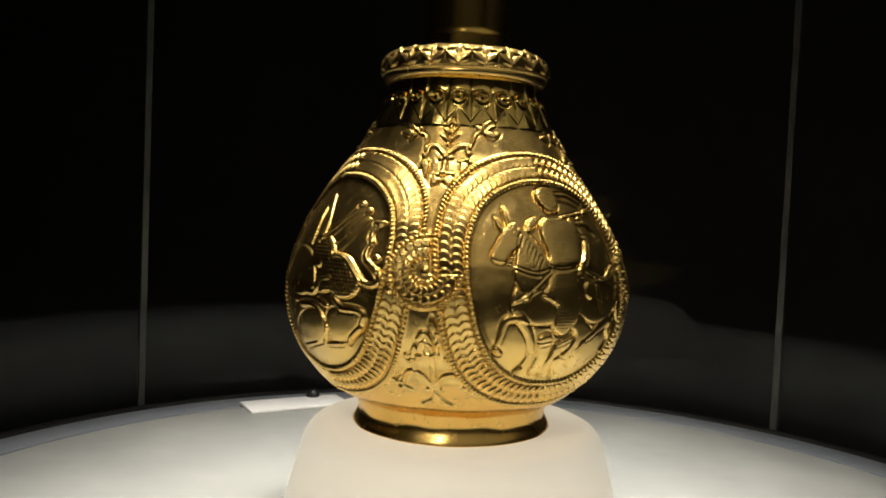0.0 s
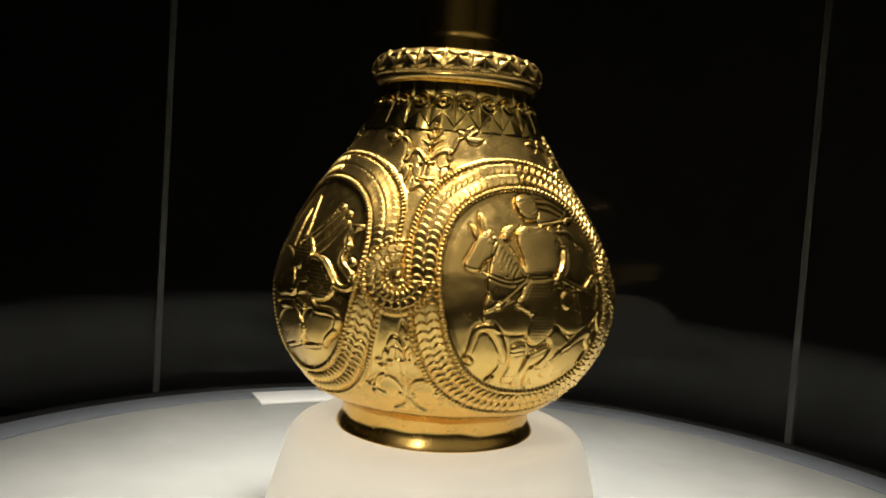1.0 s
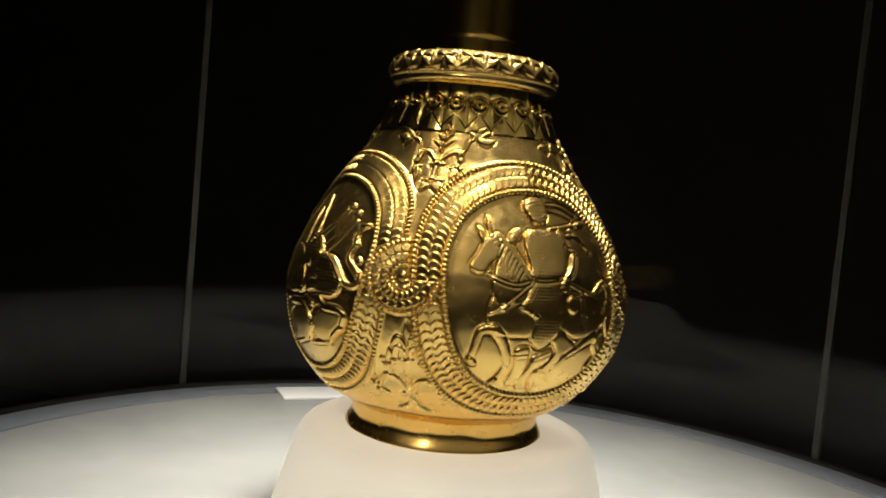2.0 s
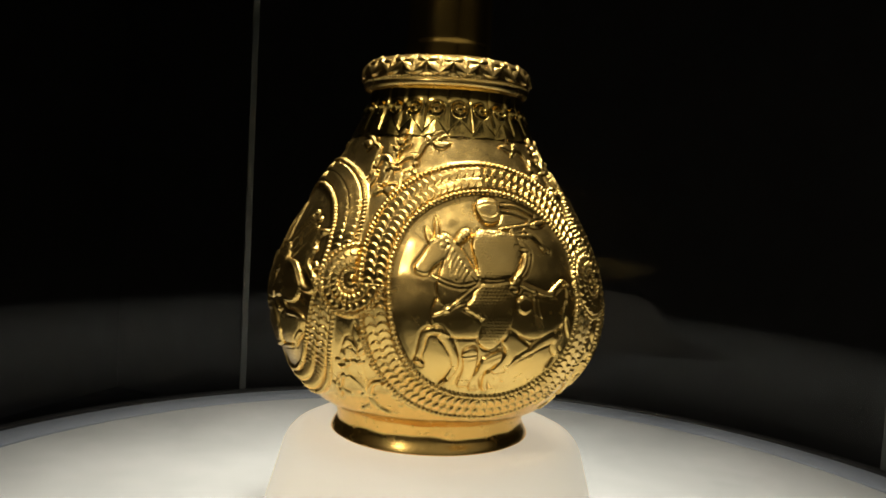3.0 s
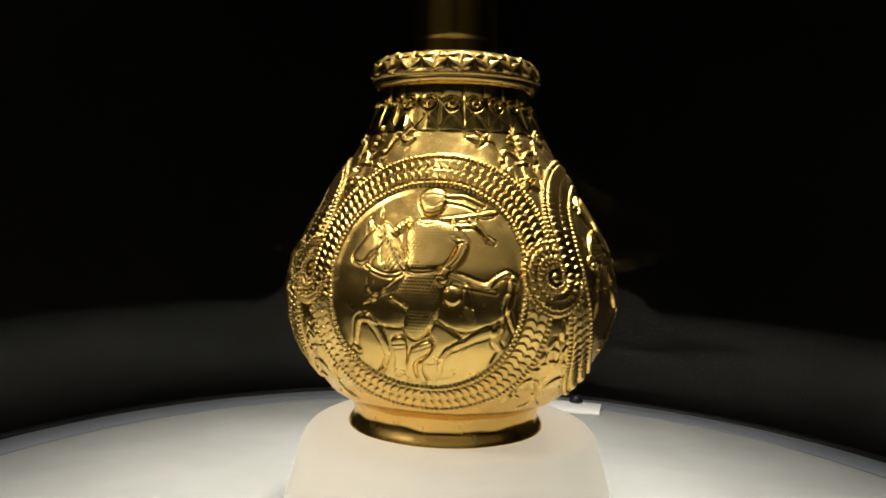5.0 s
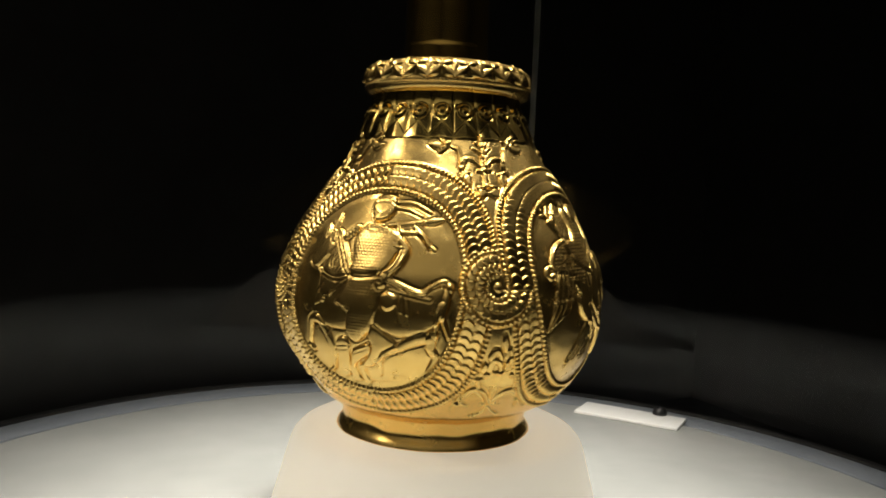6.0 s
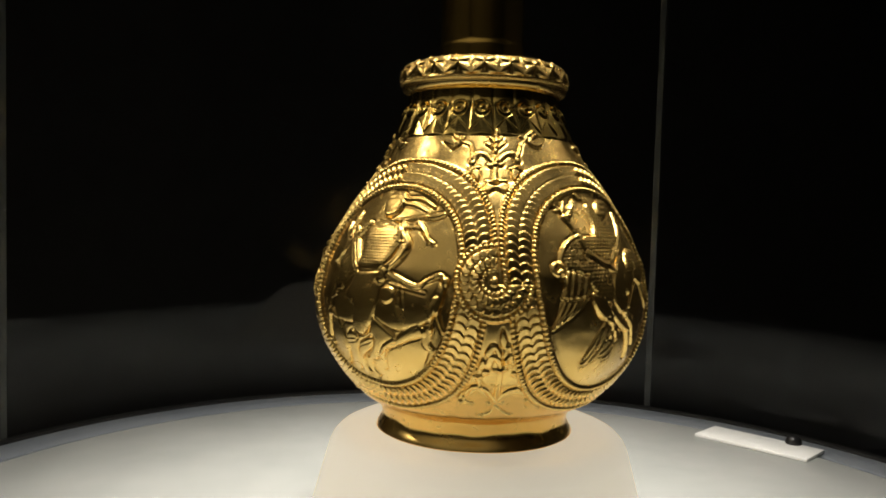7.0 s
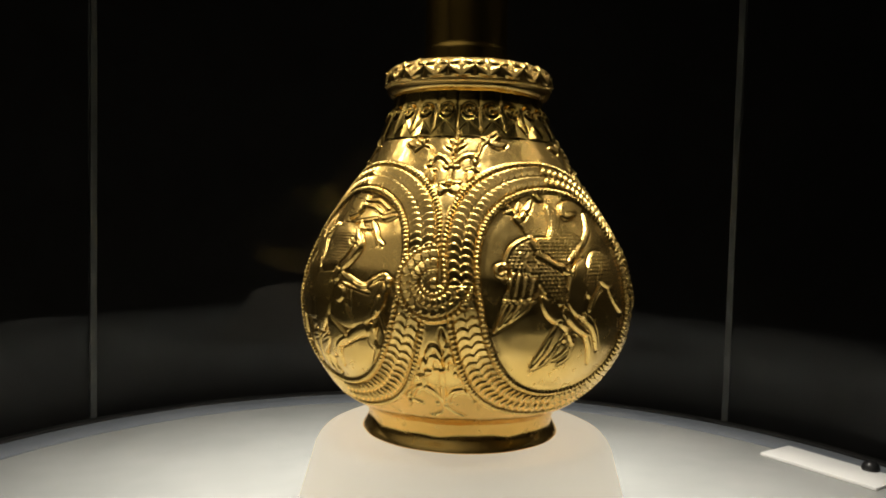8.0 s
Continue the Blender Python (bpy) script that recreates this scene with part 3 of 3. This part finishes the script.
PROFILE_Z = np.array([60.3, 61.4, 65.2, 69.2, 74.2, 79.2, 84.2, 89.2, 96.2, 102.2, 106.2, 113.2, 124.2, 136.2, 148.2, 160.2, 167.2, 169.2, 172.2])
PROFILE_R = np.array([32.8, 35.0, 42.3, 46.3, 51.0, 54.5, 57.2, 59.0, 60.3, 60.5, 59.8, 58.2, 53.4, 45.8, 37.6, 30.3, 26.2, 25.7, 25.7])
MEDALLIONS = (-139.5, -50.5, 36.5, 128.5)
KNOTS = (-95.0, -8.3, 82.5, 174.5)
EQUATOR = 67.7 - 6.3              # along the profile from its foot, to the medallions' middle
rng = np.random.default_rng(4)


def smooth_line(x, y, step):
    """The profile resampled along its length, with corners eased."""
    along = np.concatenate([[0], np.cumsum(np.hypot(np.diff(x), np.diff(y)))])
    s = np.linspace(0, along[-1], int(along[-1] / step))
    fx, fy = np.interp(s, along, x), np.interp(s, along, y)
    k = np.hanning(int(7.0 / step) | 1)
    k /= k.sum()
    h = len(k) // 2
    def ease(v):
        left, right = 2 * v[0] - v[h:0:-1], 2 * v[-1] - v[-2:-h - 2:-1]
        return np.convolve(np.concatenate([left, v, right]), k, "valid")
    return s, ease(fx), ease(fy)


def soft_noise(u, v, cells_u, cells_v):
    """Value noise on 0..1 coordinates, round in u."""
    g = rng.random((cells_v + 2, cells_u)) * 2 - 1
    x, y = u * cells_u, v * cells_v
    i, j = np.floor(x).astype(int), np.floor(y).astype(int)
    fx, fy = x - i, y - j
    fx, fy = fx * fx * (3 - 2 * fx), fy * fy * (3 - 2 * fy)
    a, b = g[j, i % cells_u], g[j, (i + 1) % cells_u]
    c, d = g[j + 1, i % cells_u], g[j + 1, (i + 1) % cells_u]
    return (a * (1 - fx) + b * fx) * (1 - fy) + (c * (1 - fx) + d * fx) * fy


def curve(points, closed, n=5):
    """A smooth curve through the points."""
    p = np.array(points, dtype=float)
    m = len(p)
    out = []
    for k in range(m if closed else m - 1):
        if closed:
            p0, p1, p2, p3 = p[k - 1], p[k], p[(k + 1) % m], p[(k + 2) % m]
        else:
            p0, p1, p2, p3 = p[max(k - 1, 0)], p[k], p[k + 1], p[min(k + 2, m - 1)]
        for t in np.arange(n) / n:
            out.append(0.5 * (2 * p1 + (p2 - p0) * t + (2 * p0 - 5 * p1 + 4 * p2 - p3) * t * t + (3 * p1 - p0 - 3 * p2 + p3) * t ** 3))
    if not closed:
        out.append(p[-1])
    return np.array(out)


def emboss(a, b, panel, pitches=((1.15, 0.17), (1.4, 0.42))):
    """Height of a drawn panel: rounded shapes one upon another, each with a chased line round it, then the cords."""
    h = np.zeros_like(a)
    near = np.full_like(a, 9.0)                # distance to the closest shape
    for kind, height, p, q, points in panel:
        line_points = curve(points, kind == "mass")
        r = 2.0
        x0, y0 = line_points.min(0) - r
        x1, y1 = line_points.max(0) + r
        win = (a > x0) & (a < x1) & (b > y0) & (b < y1)
        if not win.any():
            continue
        px, py = a[win], b[win]
        best = np.full(px.shape, 1e9)
        along = np.zeros(px.shape)
        inside = np.zeros(px.shape, dtype=bool)
        count = len(line_points)
        last = count if kind == "mass" else count - 1
        for k in range(last):
            (ax, ay), (bx, by) = line_points[k], line_points[(k + 1) % count]
            dx, dy = bx - ax, by - ay
            t = np.clip(((px - ax) * dx + (py - ay) * dy) / (dx * dx + dy * dy + 1e-9), 0, 1)
            d = np.hypot(px - ax - t * dx, py - ay - t * dy)
            along = np.where(d < best, (k + t) / last, along)
            best = np.minimum(best, d)
            if kind == "mass" and ay != by:
                inside ^= ((ay > py) != (by > py)) & (px < (bx - ax) * (py - ay) / (by - ay) + ax)
        own = h[win]
        if kind == "mass":
            rim = np.clip(best / p, 0, 1)
            rise = height * (0.45 + 0.55 * np.sqrt(1 - (1 - rim) ** 2)) * step(best, 0.0, 0.45)
            if q:
                pitch, top = pitches[int(q) - 1]
                row = np.floor(py / (pitch * 0.87))
                da = (px / pitch + 0.5 * (row % 2)) % 1.0 - 0.5
                db = py / (pitch * 0.87) - row - 0.5
                rise = rise + top * np.sqrt(np.clip(1 - (da ** 2 + db ** 2) / 0.23, 0, 1)) * step(best, 0.2, 0.7)
            chased = own - 0.28 * np.exp(-(best / 0.42) ** 2) * (own > 0.03)
            h[win] = np.where(inside, np.maximum(own, rise), np.maximum(chased, 0))
            near[win] = np.minimum(near[win], np.where(inside, 0, best))
        else:
            half = p + (q - p) * along
            rise = height * np.sqrt(np.clip(1 - (best / half) ** 2, 0, 1))
            chased = own - 0.22 * np.exp(-((best - half - 0.2) / 0.3) ** 2) * (own > 0.03)
            ground = np.minimum(own, 0.75)
            h[win] = np.where(best < half, np.maximum(own, ground + rise * (0.55 if height < 0.6 else 0.8)), np.maximum(chased, 0))
            near[win] = np.minimum(near[win], np.maximum(best - half, 0))
    return h, 0.30 * np.exp(-(near / 0.5) ** 2) * (h < 0.02)


def eased(h):
    """A light blur, as hammered metal has no sharp edges."""
    h = (h + np.roll(h, 1, 1) + np.roll(h, -1, 1)) / 3
    p = np.pad(h, ((1, 1), (0, 0)), "edge")
    return (p[:-2] + p[1:-1] + p[2:]) / 3


def bead_row(along, across, radius, top):
    """Beads: along in bead numbers times pitch already taken out (mm from the bead's middle)."""
    return top * np.sqrt(np.clip(1 - (along ** 2 + across ** 2) / radius ** 2, 0, 1))


def scales(phase, v):
    """Overlapping crescents: phase counts them along the band, v runs -1..1 across one column."""
    f = (phase + 0.42 * (1 - v * v)) % 1.0
    return np.minimum(f / 0.2, 1) * (1 - 0.8 * np.clip(f - 0.2, 0, 1) / 0.8) * (1 - 0.35 * v ** 4)


def step(x, a, b):
    t = np.clip((x - a) / (b - a), 0, 1)
    return t * t * (3 - 2 * t)


def wrap(d):
    return (d + 180.0) % 360.0 - 180.0


def grid_parts(theta, pr, pz, height, labels, makers, parent_place):
    """Turns a round height field (rows along the profile, columns round it) into one mesh a label, with shared normals."""
    th = np.radians(theta)
    dr, dz = np.gradient(pr), np.gradient(pz)
    ln = np.hypot(dr, dz)
    nr, nz = (dz / ln)[:, None], (-dr / ln)[:, None]
    r = pr[:, None] + height * nr
    z = pz[:, None] + height * nz
    co = np.stack([r * np.cos(th), r * np.sin(th), z + 0 * r], -1) / 1000.0
    du = np.roll(co, -1, 1) - np.roll(co, 1, 1)
    dv = np.gradient(co, axis=0)
    no = np.cross(du, dv)
    no /= np.linalg.norm(no, axis=-1, keepdims=True) + 1e-12
    rows, cols = height.shape
    idx = np.arange(rows * cols).reshape(rows, cols)
    nxt = np.roll(idx, -1, 1)
    quads = np.stack([idx[:-1], nxt[:-1], nxt[1:], idx[1:]], -1).reshape(-1, 4)
    face = labels[:-1].reshape(-1)
    co, no = co.reshape(-1, 3), no.reshape(-1, 3)
    made = {}
    for key, (name, mat, parent_key, label) in makers.items():
        q = quads[face == key]
        if not len(q):
            continue
        used, back = np.unique(q, return_inverse=True)
        me = bpy.data.meshes.new(name)
        me.vertices.add(len(used))
        me.vertices.foreach_set("co", co[used].astype(np.float32).ravel())
        me.loops.add(len(q) * 4)
        me.loops.foreach_set("vertex_index", back.astype(np.int32).ravel())
        me.polygons.add(len(q))
        me.polygons.foreach_set("loop_start", np.arange(0, len(q) * 4, 4, dtype=np.int32))
        me.update(calc_edges=True)
        me.validate()
        me.polygons.foreach_set("use_smooth", np.ones(len(q), dtype=bool))
        me.normals_split_custom_set_from_vertices(no[used])
        me.materials.append(mat)
        ob = new(name, me)
        ob.parent = made[parent_key] if parent_key in made else parent_place
        made[key] = tagged(ob, label)
    return made


jug = tagged(empty("jug", (JX, JY, STAND_Z - 0.0520)), "golden embossed jug with round medallions on a cream stand", "jug")

jug.rotation_euler.z = radians(0.3)


def jug_body():
    s, pr, pz = smooth_line(PROFILE_R, PROFILE_Z, 0.236)
    # finer round the side that is seen, coarser behind
    theta = np.concatenate([np.linspace(-172, 92, 1160, endpoint=False), np.linspace(92, 188, 130, endpoint=False)])
    T, S = np.meshgrid(theta, s)
    R = np.repeat(pr[:, None], len(theta), 1)
    Z = np.repeat(pz[:, None], len(theta), 1)
    B = S - EQUATOR
    u = (T + 180.0) / 360.0 % 1.0
    v = S / S.max()
    h = 0.17 * soft_noise(u, v, 34, 12) + 0.060 * soft_noise(u, v, 80, 28) + 0.024 * soft_noise(u, v, 170, 60)
    lean = np.sin(np.radians(T))
    uneven = (1.2 - lean) * lean ** 2 * step(Z, 60, 78) * (1 - step(Z, 145, 165))
    h -= uneven     # not quite round
    label = np.zeros(T.shape, dtype=int)
    makers = {0: ("body", GOLD, None, "")}
    figures = (
        (WINGED_BEAST, "embossed winged beast with its prey"),
        (HORSEMAN, "embossed plain mounted figure on a horse"),
        (GREAT_BIRD, "embossed large bird carrying a plain figure"),
        ([], ""),
    )
    for k, (centre, (panel, text)) in enumerate(zip(MEDALLIONS, figures)):
        a = np.radians(wrap(T - centre)) * R
        ea, eb = 1.055 * a, 0.985 * (B + 2.0)         # the medallions are a little taller than wide
        rho = np.hypot(ea, eb)
        up = np.abs(np.arctan2(ea, eb))               # angle from the top, alike on both sides
        ang = np.arctan2(eb, ea)
        near = rho < 47
        ring = step(rho, 33.3, 34.0) * (1 - step(rho, 45.6, 46.4))
        h += np.where(near, 0.30 * ring, 0)
        for rho0, n, rb in ((34.7, 134, 0.88), (44.9, 168, 0.88)):
            f = (ang * n / (2 * np.pi)) % 1.0 - 0.5
            h += np.where(np.abs(rho - rho0) < 1, bead_row(f * 2 * np.pi * rho0 / n, rho - rho0, rb, 0.85), 0)
        band = (rho > 35.9) & (rho < 43.7)
        col = ((rho - 35.9) / 3.9) % 1.0 * 2 - 1
        h += np.where(band, 0.78 * scales(up * 92 / (2 * np.pi), col) + 0.25 * np.sqrt(1.001 - col * col), 0)
        inside = rho < 33.7
        label[inside] = 10 + k
        label[(rho >= 33.7) & (rho < 46.2)] = 20 + k
        # a slightly sunk, gently domed field
        h -= np.where(inside, 0.25 * step(33.7 - rho, 0, 2.0), 0)
        makers[10 + k] = ("medallion", GOLD, None, "smooth round medallion field")
        makers[20 + k] = ("medallion_border", GOLD, None, "beaded border with overlapping crescents")
        if panel:
            fig, chase = emboss(a, B, panel)
            fig = eased(fig)
            h -= np.where(rho < 33.2, chase, 0)
            fig = np.where(rho < 33.5, 0.78 * fig, 0)
            h += fig
            raised = (fig > 0.02) & inside
            label[raised] = 30 + k
            makers[30 + k] = ("relief", GOLD, 10 + k, text)
    for k, centre in enumerate(KNOTS):
        a = np.radians(wrap(T - centre)) * R
        b = B - 0.6
        rho, ang = np.hypot(a, b), np.arctan2(b, a)
        knot = (rho < 12.2) & ~((a > 0.9) & (b > -1.0))
        base = 0.16 * soft_noise(u, v, 34, 12) + 0.55 - uneven
        f = (ang * 44 / (2 * np.pi)) % 1.0 - 0.5
        p = base + bead_row(f * 2 * np.pi * 11.3 / 44, rho - 11.3, 0.85, 0.85)
        f = (ang * 17 / (2 * np.pi)) % 1.0 - 0.5
        p += bead_row(f * 2 * np.pi * 3.6 / 17, rho - 3.6, 0.66, 0.6)
        p += bead_row(a, b, 1.5, 0.8)
        col = ((rho - 4.6) / 2.85) % 1.0 * 2 - 1
        p += np.where((rho > 4.6) & (rho < 10.3), 0.75 * scales(-ang * 22 / (2 * np.pi), col) + 0.45 * np.sqrt(1.001 - col * col), 0)
        h = np.where(knot, p, h)
        label[knot] = 40 + k
        makers[40 + k] = ("spiral_knot", GOLD, None, "coiled knot of beads and crescents")
        b = B
        for key, drawn, name, text in ((50, PALMETTE, "palmette", "embossed palmette with curling flower stems"), (60, LILY, "lily", "embossed lily spray above the foot")):
            fig, chase = emboss(a, b, drawn)
            fig = eased(fig)
            free = label == 0
            h += np.where(free, 0.85 * fig - 0.8 * chase, 0)
            label[(fig > 0.02) & free] = key + k
            makers[key + k] = (name, GOLD, None, text)
    # pointed pendants with bosses round the neck
    n, zb = 24, 164.9
    x = ((T + 88.7) * n / 360.0 + 0.5) % 1.0 - 0.5
    w = 2 * np.pi * R / n
    y = Z - zb
    band = step(Z, 156.0, 156.4)
    fold = -3.3 - 8.6 * np.abs(x)                 # the zigzag lower edge of the pendants
    panel = step(y - fold, -0.15, 0.25)
    h += band * panel * (0.60 + 0.15 * (1 - 4 * x * x) - 0.30 * np.exp(-((0.5 - np.abs(x)) * w / 0.4) ** 2))
    h += band * 0.08 * np.clip(y + 8.7, 0, 9)
    h += band * (1 - panel) * (0.10 + 0.55 * np.clip(1 - 2 * np.abs(x), 0, 1))
    d = np.hypot(x * w, y)
    h += np.where(d < 3, 0.6 * np.exp(-((d - 1.9) / 0.45) ** 2) + 0.75 * np.exp(-(d / 0.8) ** 2) - 0.2 * np.exp(-((d - 2.7) / 0.35) ** 2), 0)
    neck_band = (y > fold) & (Z > 156.8)
    label[(Z > 156.0 + 0.5 * np.sin(np.radians(T) * 11) + 0.3 * np.sin(np.radians(T) * 23)) & (label == 0)] = 95
    makers[95] = ("neck_band", POLISHED, None, "dark polished wall below the collar")
    which = np.floor((T + 88.7) * n / 360.0 + 0.5).astype(int) % n
    label[neck_band] = 70 + which[neck_band]
    for i in range(n):
        makers[70 + i] = ("pendant", POLISHED, None, "pointed pendant with a round boss")
    grid_parts(theta, pr, pz, h, label, dict(sorted(makers.items())), jug)


def jug_collar():
    r = np.array([25.3, 27.6, 29.3, 29.8, 29.9, 29.9, 29.6, 28.6, 26.6, 23.6, 19.5, 15.0])
    z = np.array([171.6, 171.9, 172.6, 173.6, 175.4, 177.4, 179.4, 181.4, 183.0, 183.8, 183.9, 183.6])
    s, pr, pz = smooth_line(r, z, 0.24)
    theta = np.linspace(-180, 180, 800, endpoint=False)
    T, S = np.meshgrid(theta, s)
    u, v = (T + 180) / 360 % 1, S / S.max()
    h = 0.18 * soft_noise(u, v, 20, 4) + 0.35 * soft_noise(u, v, 6, 2) * (S < 8)
    n, low, high = 21, 8.0, 16.2
    x = ((T + 90) * n / 360) % 1 * 2 - 1
    y = (S - low) / (high - low) * 2 - 1
    rim = (y > -1.05) & (y < 1.05)
    for sign in (1, -1):
        t = np.clip(np.abs(x + sign * y) / 2, 0, 1)
        wide = 0.40 * np.sin(np.pi * t) + 0.02
        across = np.abs(x - sign * y) / 1.414
        h += np.where(rim, 0.75 * (1 - 0.7 * step(y, 0.2, 1.0)) * np.clip(1 - (across / wide) ** 2, 0, 1), 0)
    t = np.clip(1 - np.abs(y), 0, 1)
    xe = 1 - np.abs(x)
    h += np.where(rim, 0.5 * np.clip(1 - (xe / (0.16 * np.sin(np.pi * np.clip((y + 1) / 2, 0, 1)) + 0.02)) ** 2, 0, 1) ** 0.6, 0)
    f = (T * 150 / 360) % 1 - 0.5
    h += bead_row(f * 2 * np.pi * 29.8 / 150, S - low + 0.8, 0.5, 0.35)
    h -= 0.30 * np.exp(-((S - low + 1.7) / 0.4) ** 2)
    label = np.zeros(T.shape, dtype=int)
    label[rim] = 1
    made = grid_parts(theta, pr, pz, h, label, {0: ("collar", GOLD, None, "thick rounded collar below the neck"), 1: ("leaf_band", GOLD, 0, "band of crossed leaves on the collar")}, jug)
    return made[0]


jug_body()
jug_collar()
foot = lathe([(0.0318, 0.0630), (0.0352, 0.0622), (0.0349, 0.0610), (0.0345, 0.0598), (0.0341, 0.0587), (0.03385, 0.0577), (0.0338, 0.0568), (0.0340, 0.0560), (0.0345, 0.0550), (0.0352, 0.0539), (0.0358, 0.0529), (0.0360, 0.0523), (0.0357, 0.0520), (0.0318, 0.0520), (0.0308, 0.0606)], 192, wobble=0.004)
for v in foot.verts:                # the band's lower edge runs unevenly
    a = math.atan2(v.co.y, v.co.x)
    v.co.z += 0.0005 * (math.sin(4 * a + 1) + 0.7 * math.sin(9 * a) + 0.4 * math.sin(17 * a + 2)) * max(0.0, 1 - abs(v.co.z - 0.0570) / 0.0035)
part("foot", foot, GOLD, jug, "low flared foot with an uneven dark edge")
neck = [(0.0154, 0.1832), (0.01528, 0.1860), (0.01522, 0.1884), (0.01518, 0.1892), (0.01510, 0.1897), (0.01500, 0.1902), (0.01493, 0.1908), (0.0149, 0.1916), (0.0149, 0.1960), (0.0149, 0.2000), (0.0149, 0.2070), (0.0146, 0.2160), (0.0142, 0.2250), (0.0145, 0.2330), (0.0170, 0.2400), (0.0200, 0.2440), (0.0202, 0.2446), (0.0196, 0.2446), (0.0160, 0.2405), (0.0138, 0.2330), (0.0126, 0.2250), (0.0126, 0.2160), (0.0126, 0.2070), (0.0128, 0.1834)]
ob = part("neck", lathe(neck, 128, wobble=0.003), SATIN, jug, "smooth polished cylindrical neck")
ob.location = (0.0006, -0.0012, 0)
